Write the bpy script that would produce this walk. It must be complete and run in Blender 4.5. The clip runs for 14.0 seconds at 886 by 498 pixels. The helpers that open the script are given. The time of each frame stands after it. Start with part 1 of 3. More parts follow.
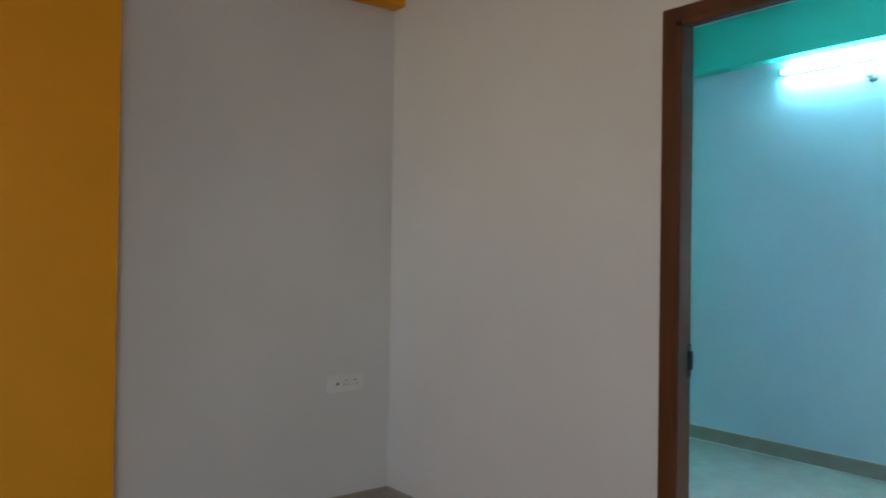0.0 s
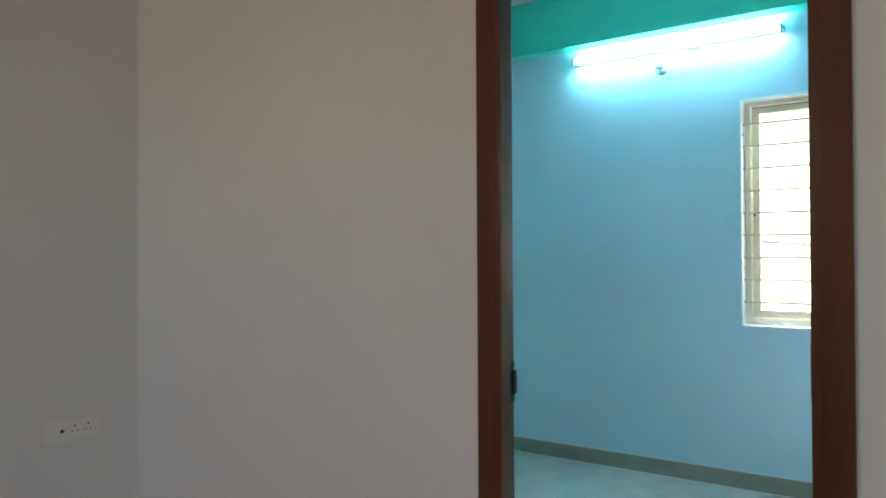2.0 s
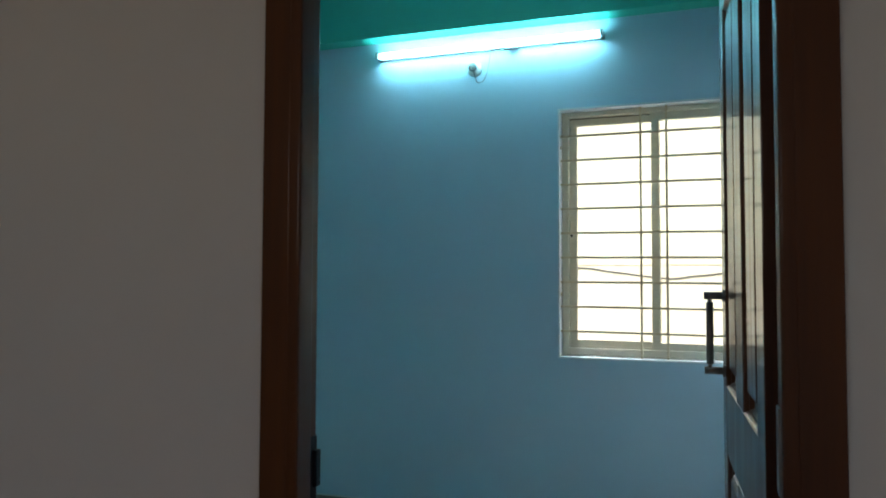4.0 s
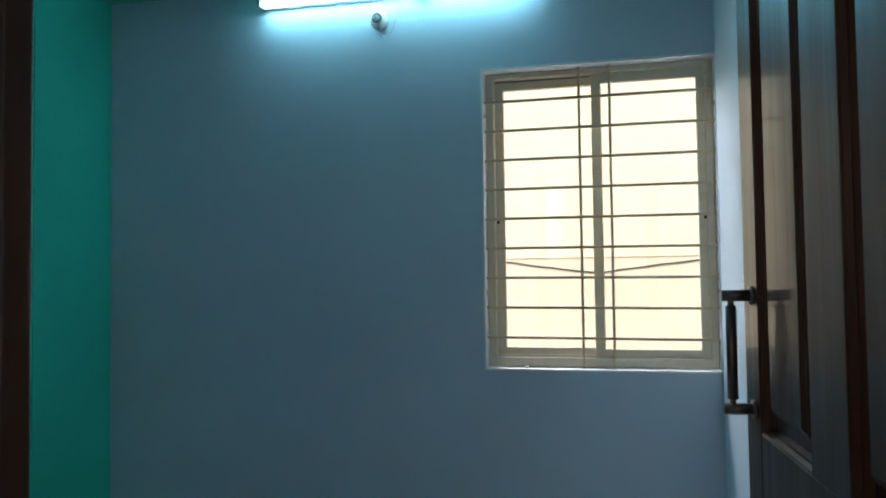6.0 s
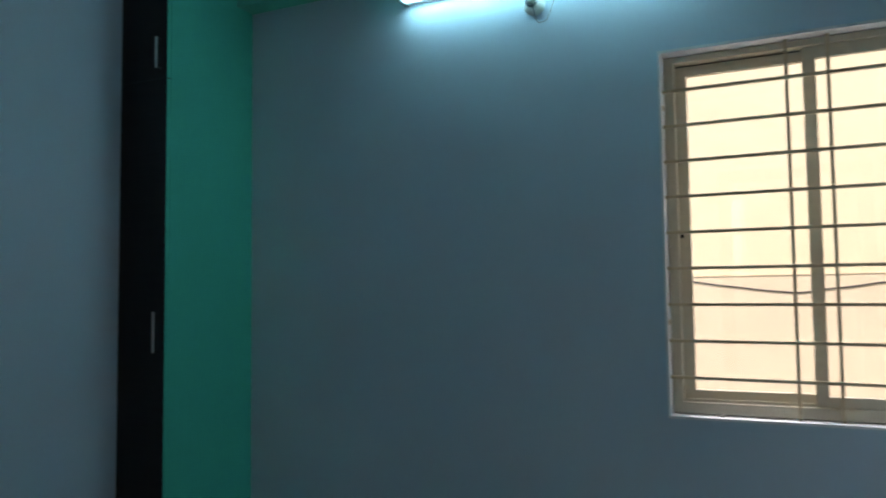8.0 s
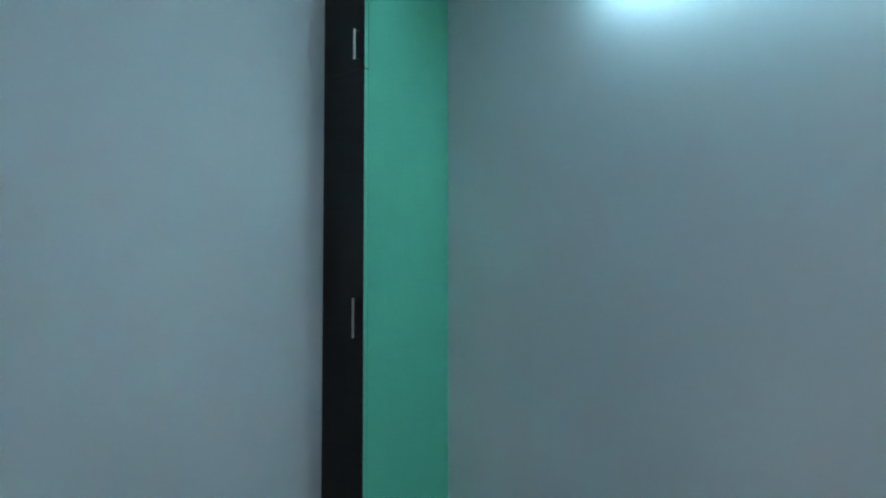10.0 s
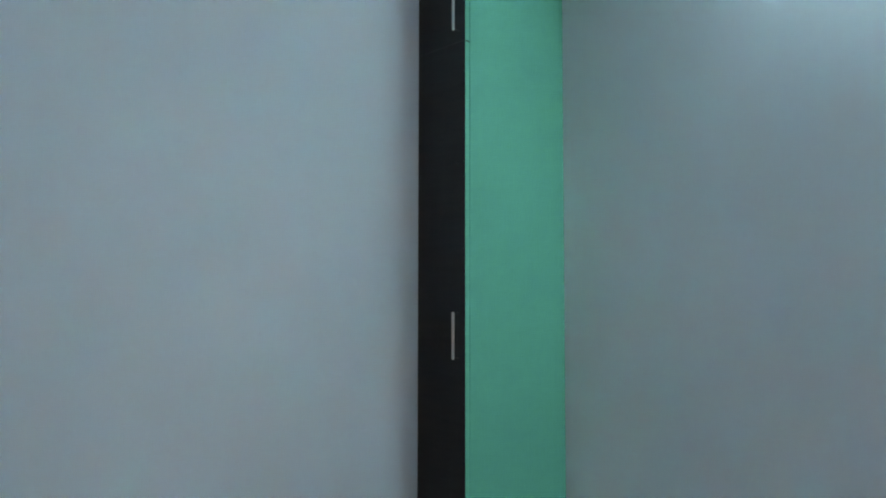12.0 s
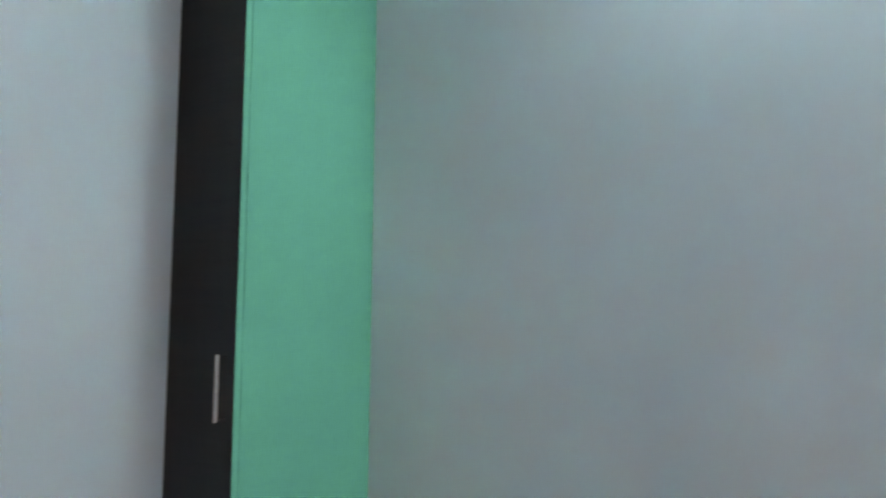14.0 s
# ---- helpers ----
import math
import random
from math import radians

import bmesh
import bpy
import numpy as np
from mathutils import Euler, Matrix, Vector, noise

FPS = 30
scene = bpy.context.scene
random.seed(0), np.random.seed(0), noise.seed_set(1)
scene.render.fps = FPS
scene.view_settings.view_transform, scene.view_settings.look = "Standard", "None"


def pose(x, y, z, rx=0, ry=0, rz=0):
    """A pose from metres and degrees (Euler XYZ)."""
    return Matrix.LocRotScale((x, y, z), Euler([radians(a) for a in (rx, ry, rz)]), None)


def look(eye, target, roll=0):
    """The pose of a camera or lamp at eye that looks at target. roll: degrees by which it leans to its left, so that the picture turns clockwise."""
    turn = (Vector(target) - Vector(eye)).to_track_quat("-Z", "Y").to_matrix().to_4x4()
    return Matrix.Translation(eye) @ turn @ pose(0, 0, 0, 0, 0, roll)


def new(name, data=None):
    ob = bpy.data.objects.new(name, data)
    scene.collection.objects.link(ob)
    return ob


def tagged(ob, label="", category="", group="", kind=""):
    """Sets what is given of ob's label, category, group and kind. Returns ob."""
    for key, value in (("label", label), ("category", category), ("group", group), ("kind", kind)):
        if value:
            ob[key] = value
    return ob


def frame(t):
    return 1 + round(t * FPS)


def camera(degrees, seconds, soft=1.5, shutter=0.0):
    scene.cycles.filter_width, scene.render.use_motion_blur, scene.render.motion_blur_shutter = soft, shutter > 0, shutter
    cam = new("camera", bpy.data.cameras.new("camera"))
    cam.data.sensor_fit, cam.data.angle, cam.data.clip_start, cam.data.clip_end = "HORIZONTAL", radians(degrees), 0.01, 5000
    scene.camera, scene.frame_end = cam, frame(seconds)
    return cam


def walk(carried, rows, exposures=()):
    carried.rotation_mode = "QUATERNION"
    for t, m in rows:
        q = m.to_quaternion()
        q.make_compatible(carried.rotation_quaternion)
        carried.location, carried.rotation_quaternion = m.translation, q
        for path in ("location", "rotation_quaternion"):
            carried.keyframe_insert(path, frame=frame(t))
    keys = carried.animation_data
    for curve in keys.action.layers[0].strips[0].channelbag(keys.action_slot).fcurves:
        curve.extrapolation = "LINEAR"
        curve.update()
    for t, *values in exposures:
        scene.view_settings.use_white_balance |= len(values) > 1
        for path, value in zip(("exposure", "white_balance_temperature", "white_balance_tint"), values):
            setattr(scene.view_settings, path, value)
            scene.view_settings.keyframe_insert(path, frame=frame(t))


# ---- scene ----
cam = camera(61.4, 14.0, soft=1.9, shutter=0.3)
PATH = [
    (0.0, pose(0.000, -0.176, 1.263, 90.54, -0.81, 52.30)),
    (0.5, pose(-0.145, -0.123, 1.271, 90.92, -0.71, 44.45)),
    (1.0, pose(-0.231, -0.048, 1.272, 90.94, -0.46, 40.03)),
    (1.5, pose(-0.335, 0.106, 1.263, 90.86, 0.18, 38.23)),
    (2.0, pose(-0.421, 0.237, 1.267, 90.66, 0.29, 35.94)),
    (2.5, pose(-0.550, 0.367, 1.270, 90.87, 0.26, 31.89)),
    (3.0, pose(-0.670, 0.487, 1.271, 91.85, 0.38, 25.07)),
    (3.5, pose(-0.740, 0.638, 1.266, 92.24, 0.01, 21.31)),
    (4.0, pose(-0.805, 0.808, 1.261, 92.47, -0.19, 19.38)),
    (6.5, pose(-1.029, 1.599, 1.265, 92.29, 0.82, 11.72)),
    (7.0, pose(-1.080, 1.708, 1.277, 92.91, 0.70, 11.37)),
    (7.5, pose(-1.112, 1.803, 1.283, 93.43, 1.01, 14.43)),
    (8.0, pose(-1.103, 1.901, 1.299, 93.57, 0.72, 25.11)),
    (8.5, pose(-1.086, 1.942, 1.296, 93.75, -0.09, 30.53)),
    (9.0, pose(-1.056, 1.967, 1.289, 93.78, -0.06, 34.38)),
    (11.5, pose(-1.393, 2.242, 1.306, 92.57, -0.07, 47.18)),
    (12.0, pose(-1.472, 2.347, 1.318, 93.26, -0.08, 48.66)),
    (12.5, pose(-1.546, 2.459, 1.324, 93.48, -0.21, 50.39)),
    (13.0, pose(-1.706, 2.562, 1.341, 93.80, -0.44, 47.02)),
    (13.3, pose(-1.773, 2.605, 1.351, 93.97, -0.40, 42.74)),
    (13.5, pose(-1.809, 2.655, 1.352, 93.95, -0.42, 40.58)),
    (14.0, pose(-1.904, 2.803, 1.359, 94.66, -0.60, 32.79)),
]
EXPOSURES = [
    (0.0, 2.11, 6500, 8),
    (0.5, 2.27, 6500, 7),
    (1.0, 2.26, 6500, 7),
    (1.5, 2.20, 6500, 8),
    (2.0, 2.13, 6500, 8),
    (2.5, 2.00, 6500, 8),
    (3.0, 1.65, 6500, 7),
    (3.5, 1.23, 6500, 9),
    (4.0, 0.72, 6500, 10),
    (6.5, 0.22, 6850, 21),
    (7.0, 0.13, 7050, 23),
    (7.5, 0.06, 7300, 25),
    (8.0, 0.05, 7350, 26),
    (8.5, 0.48, 7650, 29),
    (9.0, 1.01, 7850, 30),
    (11.5, 1.73, 9100, 42),
    (12.5, 1.90, 9700, 48),
    (14.0, 2.14, 10700, 52),
]
walk(cam, PATH, EXPOSURES)

# ---- world, sun and large lights ----
world = bpy.data.worlds.new("sky")
scene.world = world
world.use_nodes = True
sky_tree = world.node_tree
sky = sky_tree.nodes.new("ShaderNodeTexSky")
sky.sky_type = "NISHITA"
sky.sun_disc = False
sky.sun_elevation = radians(52)
sky.sun_rotation = radians(195)
sky_tree.links.new(sky.outputs["Color"], sky_tree.nodes["Background"].inputs["Color"])
sky_tree.nodes["Background"].inputs["Strength"].default_value = 0.15

SUN_STRENGTH = 3.8
sun = new("sun", bpy.data.lights.new("sun", "SUN"))
sun.data.energy = SUN_STRENGTH
sun.data.angle = radians(0.5)
sun.data.color = (1.0, 0.94, 0.84)
sun.matrix_world = look((0, -6, 9), (1.2, 1.0, 0.0))

TUBE_COLOUR = (0.32, 0.82, 1.0)
TUBE_STRENGTH = 24.0
HALL_LAMP = 2.7
EAST_LAMP = 2.75
SKY_LAMP = 83.0


def area_lamp(name, eye, target, size_x, size_y, power, colour):
    lamp = new(name, bpy.data.lights.new(name, "AREA"))
    lamp.data.shape = "RECTANGLE"
    lamp.data.size, lamp.data.size_y = size_x, size_y
    lamp.data.energy, lamp.data.color = power, colour
    lamp.matrix_world = look(eye, target)
    return lamp


# area lamp for the hall's daylight, in an unseen opening assumed behind the walker
area_lamp("hall_daylight", (-2.30, -2.96, 2.05), (-2.50, 0.0, 2.0), 1.25, 1.0, HALL_LAMP, (1.0, 0.94, 0.86))
# fill lamp added at an unseen east opening, brightening the hall's west wall
area_lamp("hall_side_fill", (1.66, -1.3, 1.08), (-1.6, -0.5, 1.0), 1.1, 1.9, EAST_LAMP, (0.96, 0.92, 1.0))
# lamp added out of view above the window, standing in for sky between the houses
area_lamp("sky_fill_lamp", (-1.38, 5.85, 3.0), (-1.35, 3.4, 0.5), 1.6, 0.9, SKY_LAMP, (0.84, 0.92, 1.0))

# ---- materials ----


def material(name):
    mat = bpy.data.materials.new(name)
    mat.use_nodes = True
    return mat, mat.node_tree, mat.node_tree.nodes["Principled BSDF"]


def noise_node(tree, scale, detail=4.0, rough=0.55, stretch=None):
    tex = tree.nodes.new("ShaderNodeTexNoise")
    tex.inputs["Scale"].default_value = scale
    tex.inputs["Detail"].default_value = detail
    tex.inputs["Roughness"].default_value = rough
    coord = tree.nodes.new("ShaderNodeTexCoord")
    if stretch:
        mapping = tree.nodes.new("ShaderNodeMapping")
        mapping.inputs["Scale"].default_value = stretch
        tree.links.new(coord.outputs["Object"], mapping.inputs["Vector"])
        tree.links.new(mapping.outputs["Vector"], tex.inputs["Vector"])
    else:
        tree.links.new(coord.outputs["Object"], tex.inputs["Vector"])
    return tex


def ramp_node(tree, source, low, high, start=0.3, end=0.7):
    ramp = tree.nodes.new("ShaderNodeValToRGB")
    ramp.color_ramp.elements[0].position, ramp.color_ramp.elements[1].position = start, end
    ramp.color_ramp.elements[0].color, ramp.color_ramp.elements[1].color = (*low, 1), (*high, 1)
    tree.links.new(source, ramp.inputs["Fac"])
    return ramp


def bump_node(tree, source, shader, strength, distance):
    bump = tree.nodes.new("ShaderNodeBump")
    bump.inputs["Strength"].default_value, bump.inputs["Distance"].default_value = strength, distance
    tree.links.new(source, bump.inputs["Height"])
    tree.links.new(bump.outputs["Normal"], shader.inputs["Normal"])
    return bump


def paint(name, colour, rough=0.6, vary=0.03, relief=0.12, uneven=1.6):
    """Rolled emulsion on hand-floated plaster: broad unevenness and a fine stipple."""
    mat, tree, shader = material(name)
    broad = noise_node(tree, uneven, 5.0, 0.6)
    low = tuple(c * (1 - vary) for c in colour)
    high = tuple(min(1.0, c * (1 + vary)) for c in colour)
    ramp = ramp_node(tree, broad.outputs["Fac"], low, high)
    tree.links.new(ramp.outputs["Color"], shader.inputs["Base Color"])
    shader.inputs["Roughness"].default_value = rough
    shader.inputs["Specular IOR Level"].default_value = 0.3
    fine = noise_node(tree, 220.0, 3.0)
    wavy = noise_node(tree, 5.0, 2.0)
    mix = tree.nodes.new("ShaderNodeMath")
    mix.operation = "MULTIPLY_ADD"
    mix.inputs[1].default_value = 6.0
    tree.links.new(wavy.outputs["Fac"], mix.inputs[0])
    tree.links.new(fine.outputs["Fac"], mix.inputs[2])
    bump_node(tree, mix.outputs[0], shader, relief, 0.0012)
    return mat


def wood(name, dark, light, rough, grain=(38.0, 38.0, 1.6), coat=0.5, gloss=0.16, relief=0.25):
    mat, tree, shader = material(name)
    fibre = noise_node(tree, 1.0, 6.0, 0.65, grain)
    broad = noise_node(tree, 2.2, 3.0, 0.5, (3.0, 3.0, 0.6))
    mix = tree.nodes.new("ShaderNodeMath")
    mix.operation = "MULTIPLY_ADD"
    mix.inputs[1].default_value = 0.55
    tree.links.new(broad.outputs["Fac"], mix.inputs[0])
    half = tree.nodes.new("ShaderNodeMath")
    half.operation = "MULTIPLY"
    half.inputs[1].default_value = 0.45
    tree.links.new(fibre.outputs["Fac"], half.inputs[0])
    tree.links.new(half.outputs[0], mix.inputs[2])
    ramp = ramp_node(tree, mix.outputs[0], dark, light, 0.34, 0.66)
    tree.links.new(ramp.outputs["Color"], shader.inputs["Base Color"])
    sheen = ramp_node(tree, fibre.outputs["Fac"], (rough * 0.8,) * 3, (rough * 1.3,) * 3)
    tree.links.new(sheen.outputs["Color"], shader.inputs["Roughness"])
    shader.inputs["Specular IOR Level"].default_value = 0.3
    shader.inputs["Coat Weight"].default_value = coat
    shader.inputs["Coat Roughness"].default_value = gloss
    bump_node(tree, fibre.outputs["Fac"], shader, relief, 0.0008)
    return mat


def plain(name, colour, rough=0.4, metal=0.0, vary=0.08, scale=30.0):
    mat, tree, shader = material(name)
    tex = noise_node(tree, scale, 4.0)
    ramp = ramp_node(tree, tex.outputs["Fac"], tuple(c * (1 - vary) for c in colour), tuple(min(1, c * (1 + vary)) for c in colour))
    tree.links.new(ramp.outputs["Color"], shader.inputs["Base Color"])
    gloss = ramp_node(tree, tex.outputs["Fac"], (rough * 0.85,) * 3, (min(1, rough * 1.2),) * 3)
    tree.links.new(gloss.outputs["Color"], shader.inputs["Roughness"])
    shader.inputs["Metallic"].default_value = metal
    return mat


BLUE_PAINT = paint("blue_grey_paint", (0.535, 0.675, 0.765))
GREEN_PAINT = paint("mint_green_paint", (0.055, 0.56, 0.43), 0.5, 0.04)
WHITE_PAINT = paint("off_white_paint", (0.72, 0.705, 0.685), 0.62)
ORANGE_PAINT = paint("orange_paint", (0.80, 0.33, 0.012), 0.5, 0.05)
CEILING_PAINT = paint("ceiling_distemper", (0.80, 0.80, 0.78), 0.8)
REVEAL_PAINT = paint("white_reveal_paint", (0.80, 0.81, 0.82), 0.6, 0.04, 0.3, 14.0)
FRAME_WOOD = wood("varnished_frame_wood", (0.058, 0.017, 0.004), (0.118, 0.037, 0.009), 0.48, coat=0.14, gloss=0.09)
LEAF_WOOD = wood("stained_leaf_wood", (0.042, 0.015, 0.008), (0.110, 0.042, 0.022), 0.45, coat=0.45, gloss=0.10)
LAMINATE = wood("black_laminate", (0.008, 0.0070, 0.0068), (0.024, 0.021, 0.020), 0.34, (4.0, 4.0, 42.0), 0.06, relief=0.08)
GREEN_LAMINATE = plain("mint_green_laminate", (0.004, 0.56, 0.425), 0.60, 0.0, 0.03, 3.0)
GREEN_LAMINATE.node_tree.nodes["Principled BSDF"].inputs["Specular IOR Level"].default_value = 0.08
BEIGE_FRAME = plain("beige_powder_coat", (0.62, 0.565, 0.44), 0.42, 0.0, 0.05)
GRILL_PAINT = plain("beige_enamel", (0.58, 0.49, 0.33), 0.4, 0.0, 0.12, 60.0)
STEEL = plain("brushed_steel", (0.52, 0.51, 0.50), 0.30, 1.0, 0.08, 120.0)
DARK_STEEL = plain("dark_nickel", (0.24, 0.215, 0.205), 0.40, 1.0, 0.10, 90.0)
BLACK_METAL = plain("black_iron", (0.012, 0.012, 0.013), 0.45, 0.4)
WHITE_PLASTIC = plain("white_plastic", (0.74, 0.73, 0.68), 0.32, 0.0, 0.03)
DULL_PLASTIC = plain("dusty_plastic", (0.77, 0.76, 0.73), 0.5, 0.0, 0.04)
GREY_LINE = plain("grey_seam", (0.26, 0.26, 0.27), 0.6)
# black of latches and holes, also of strips that stand in for shade
BLACK_HOLE = plain("black_plastic_and_shade", (0.01, 0.01, 0.01), 0.6)
HOLDER_PLASTIC = plain("grey_plastic", (0.30, 0.31, 0.32), 0.5)
CABLE_RUBBER = plain("grey_cable", (0.05, 0.05, 0.055), 0.7)
FAN_ENAMEL = plain("cream_enamel", (0.62, 0.59, 0.52), 0.35, 0.0, 0.03)
SKIRTING_TILE = plain("grey_beige_skirting", (0.33, 0.285, 0.23), 0.35, 0.0, 0.10, 9.0)
GROUT = plain("pale_grout", (0.72, 0.71, 0.68), 0.8)
FLOOR_GROUT = plain("floor_grout", (0.40, 0.375, 0.34), 0.8)
NEIGHBOUR_PAINT = paint("cream_outdoor_paint", (0.80, 0.69, 0.52), 0.8, 0.06, 0.3, 0.9)
NEIGHBOUR_UPPER = paint("pale_cream_outdoor_paint", (0.85, 0.77, 0.55), 0.8, 0.05, 0.3, 0.9)
DIRT_GROUND = paint("dry_ground", (0.24, 0.20, 0.15), 0.9, 0.25, 0.6, 2.0)

# vitrified floor tile: pale, polished, faint clouding
FLOOR_TILE, _tree, _shader = material("vitrified_tile")
_cloud = noise_node(_tree, 6.0, 6.0, 0.6)
_ramp = ramp_node(_tree, _cloud.outputs["Fac"], (0.455, 0.425, 0.38), (0.545, 0.515, 0.47))
_tree.links.new(_ramp.outputs["Color"], _shader.inputs["Base Color"])
_shader.inputs["Roughness"].default_value = 0.20

GLASS, _tree, _shader = material("clear_window_glass")
_shader.inputs["Base Color"].default_value = (0.97, 0.98, 0.97, 1)
_shader.inputs["Roughness"].default_value = 0.0
_shader.inputs["Transmission Weight"].default_value = 1.0
_shader.inputs["IOR"].default_value = 1.45

TUBE_GLOW, _tree, _shader = material("fluorescent_tube")
_shader.inputs["Base Color"].default_value = (0.9, 0.9, 0.9, 1)
_shader.inputs["Emission Color"].default_value = (*TUBE_COLOUR, 1)
_shader.inputs["Emission Strength"].default_value = TUBE_STRENGTH

# ---- mesh helpers ----
BASE = {}


def mesh_of(name, bm, mats, smooth=False):
    bmesh.ops.recalc_face_normals(bm, faces=bm.faces)
    data = bpy.data.meshes.new(name)
    for f in bm.faces:
        f.smooth = smooth
    bm.to_mesh(data)
    bm.free()
    for m in mats if isinstance(mats, (list, tuple)) else [mats]:
        data.materials.append(m)
    return data


def thing(name, base, label, category, group="", kind=""):
    """An Empty at the thing's base, which carries its parts."""
    ob = new(name)
    ob.empty_display_size = 0.05
    ob.location = base
    BASE[ob] = Vector(base)
    return tagged(ob, label, category, group, kind)


def part(name, bm, mat, parent, label="", smooth=False):
    """One mesh, drawn in world metres, under its thing or part."""
    origin = BASE[parent]
    bmesh.ops.translate(bm, verts=bm.verts, vec=-origin)
    ob = new(name, mesh_of(name, bm, mat, smooth))
    ob.parent = parent
    BASE[ob] = origin
    return tagged(ob, label)


def solid(name, bm, mat, label, category, kind="", smooth=False):
    ob = new(name, mesh_of(name, bm, mat, smooth))
    BASE[ob] = Vector((0, 0, 0))
    return tagged(ob, label, category, "", kind)


def add_box(bm, x0, x1, y0, y1, z0, z1, bevel=0.0, segments=2):
    made = bmesh.ops.create_cube(bm, size=1.0, matrix=Matrix.Translation(((x0 + x1) / 2, (y0 + y1) / 2, (z0 + z1) / 2)) @ Matrix.Diagonal((x1 - x0, y1 - y0, z1 - z0, 1)))
    if bevel:
        edges = list({e for v in made["verts"] for e in v.link_edges})
        bmesh.ops.bevel(bm, geom=edges, offset=bevel, segments=segments, affect="EDGES", profile=0.6)
    return bm


def box(x0, x1, y0, y1, z0, z1, bevel=0.0, segments=2):
    return add_box(bmesh.new(), x0, x1, y0, y1, z0, z1, bevel, segments)


def add_rod(bm, a, b, r0, r1=None, sides=16):
    a, b = Vector(a), Vector(b)
    d = b - a
    turn = d.to_track_quat("Z", "Y").to_matrix().to_4x4()
    bmesh.ops.create_cone(bm, cap_ends=True, segments=sides, radius1=r0, radius2=r0 if r1 is None else r1, depth=d.length, matrix=Matrix.Translation((a + b) / 2) @ turn)
    return bm


def rod(a, b, r0, r1=None, sides=16):
    return add_rod(bmesh.new(), a, b, r0, r1, sides)


def lathe(rings, sides=24, m=Matrix.Identity(4)):
    """A turned shape from (radius, height) rings."""
    bm = bmesh.new()
    loops = []
    for r, h in rings:
        loops.append([bm.verts.new(m @ Vector((r * math.cos(2 * math.pi * i / sides), r * math.sin(2 * math.pi * i / sides), h))) for i in range(sides)])
    for low, high in zip(loops, loops[1:]):
        for i in range(sides):
            bm.faces.new((low[i], low[(i + 1) % sides], high[(i + 1) % sides], high[i]))
    bm.faces.new(loops[0][::-1])
    bm.faces.new(loops[-1])
    return bm


def tube_along(points, radius, sides=8):
    """A cable through a row of points."""
    bm = bmesh.new()
    pts = [Vector(p) for p in points]
    loops = []
    for i, p in enumerate(pts):
        d = (pts[min(i + 1, len(pts) - 1)] - pts[max(i - 1, 0)]).normalized()
        q = d.to_track_quat("Z", "Y")
        loops.append([bm.verts.new(p + q @ Vector((radius * math.cos(2 * math.pi * k / sides), radius * math.sin(2 * math.pi * k / sides), 0))) for k in range(sides)])
    for low, high in zip(loops, loops[1:]):
        for k in range(sides):
            bm.faces.new((low[k], low[(k + 1) % sides], high[(k + 1) % sides], high[k]))
    bm.faces.new(loops[0][::-1])
    bm.faces.new(loops[-1])
    return bm


def holed_wall(x0, x1, y0, y1, z0, z1, hole):
    """A wall across the y axis with one opening right through it."""
    a0, a1, b0, b1 = hole
    bm = bmesh.new()
    xs, zs = (x0, a0, a1, x1), ((z0, b0, b1, z1) if b0 > z0 else (z0, b1, z1))
    grid = {(i, k, s): bm.verts.new((x, y, z)) for i, x in enumerate(xs) for k, z in enumerate(zs) for s, y in enumerate((y0, y1))}
    gap = 1 if b0 > z0 else 0
    nx, nz = len(xs) - 1, len(zs) - 1

    def filled(i, k):
        return 0 <= i < nx and 0 <= k < nz and not (i == 1 and k == gap)

    for i in range(nx):
        for k in range(nz):
            if not filled(i, k):
                continue
            for s in (0, 1):
                bm.faces.new([grid[i, k, s], grid[i + 1, k, s], grid[i + 1, k + 1, s], grid[i, k + 1, s]])
            for di, dk, c in ((-1, 0, ((i, k), (i, k + 1))), (1, 0, ((i + 1, k), (i + 1, k + 1))), (0, -1, ((i, k), (i + 1, k))), (0, 1, ((i, k + 1), (i + 1, k + 1)))):
                if not filled(i + di, k + dk):
                    (p, q), (r, t) = c
                    bm.faces.new([grid[p, q, 0], grid[r, t, 0], grid[r, t, 1], grid[p, q, 1]])
    bmesh.ops.recalc_face_normals(bm, faces=bm.faces)
    return bm


# ---- the plan ----
CEIL = 2.885
FAR = 4.485            # room face of the window wall
ROOM_L, ROOM_R = -3.470, -0.575
DOOR_H, DOOR_B = 1.932, 2.047   # hall face and room face of the door wall
HALL_L, HALL_R, HALL_BACK = -3.16, 1.70, -3.0
ORANGE_X = -3.06
WIN = (-1.486, -0.578, 0.892, 2.113)
OPEN_L, OPEN_R, OPEN_TOP = -1.457, -0.71, 2.045

# ---- structure ----
bm = holed_wall(ROOM_L - 0.2, 2.0, FAR, FAR + 0.2, -0.1, CEIL, WIN)
for f in bm.faces:
    c = f.calc_center_median()
    if FAR + 0.01 < c.y < FAR + 0.19 and WIN[0] - 0.01 < c.x < WIN[1] + 0.01 and WIN[2] - 0.01 < c.z < WIN[3] + 0.01:
        f.material_index = 1
solid("wall_north", bm, [BLUE_PAINT, REVEAL_PAINT], "pale blue-grey painted plaster wall round the window", "wall", "structure")

bm = holed_wall(ROOM_L - 0.2, 2.0, DOOR_H, DOOR_B, -0.1, CEIL, (-1.53, -0.637, -0.1, 2.094))
for f in bm.faces:
    if f.calc_center_median().y < DOOR_B - 0.01:
        f.material_index = 1
solid("wall_door", bm, [BLUE_PAINT, WHITE_PAINT], "plaster wall with a doorway, off-white towards the hall, blue in the bedroom", "wall", "structure")

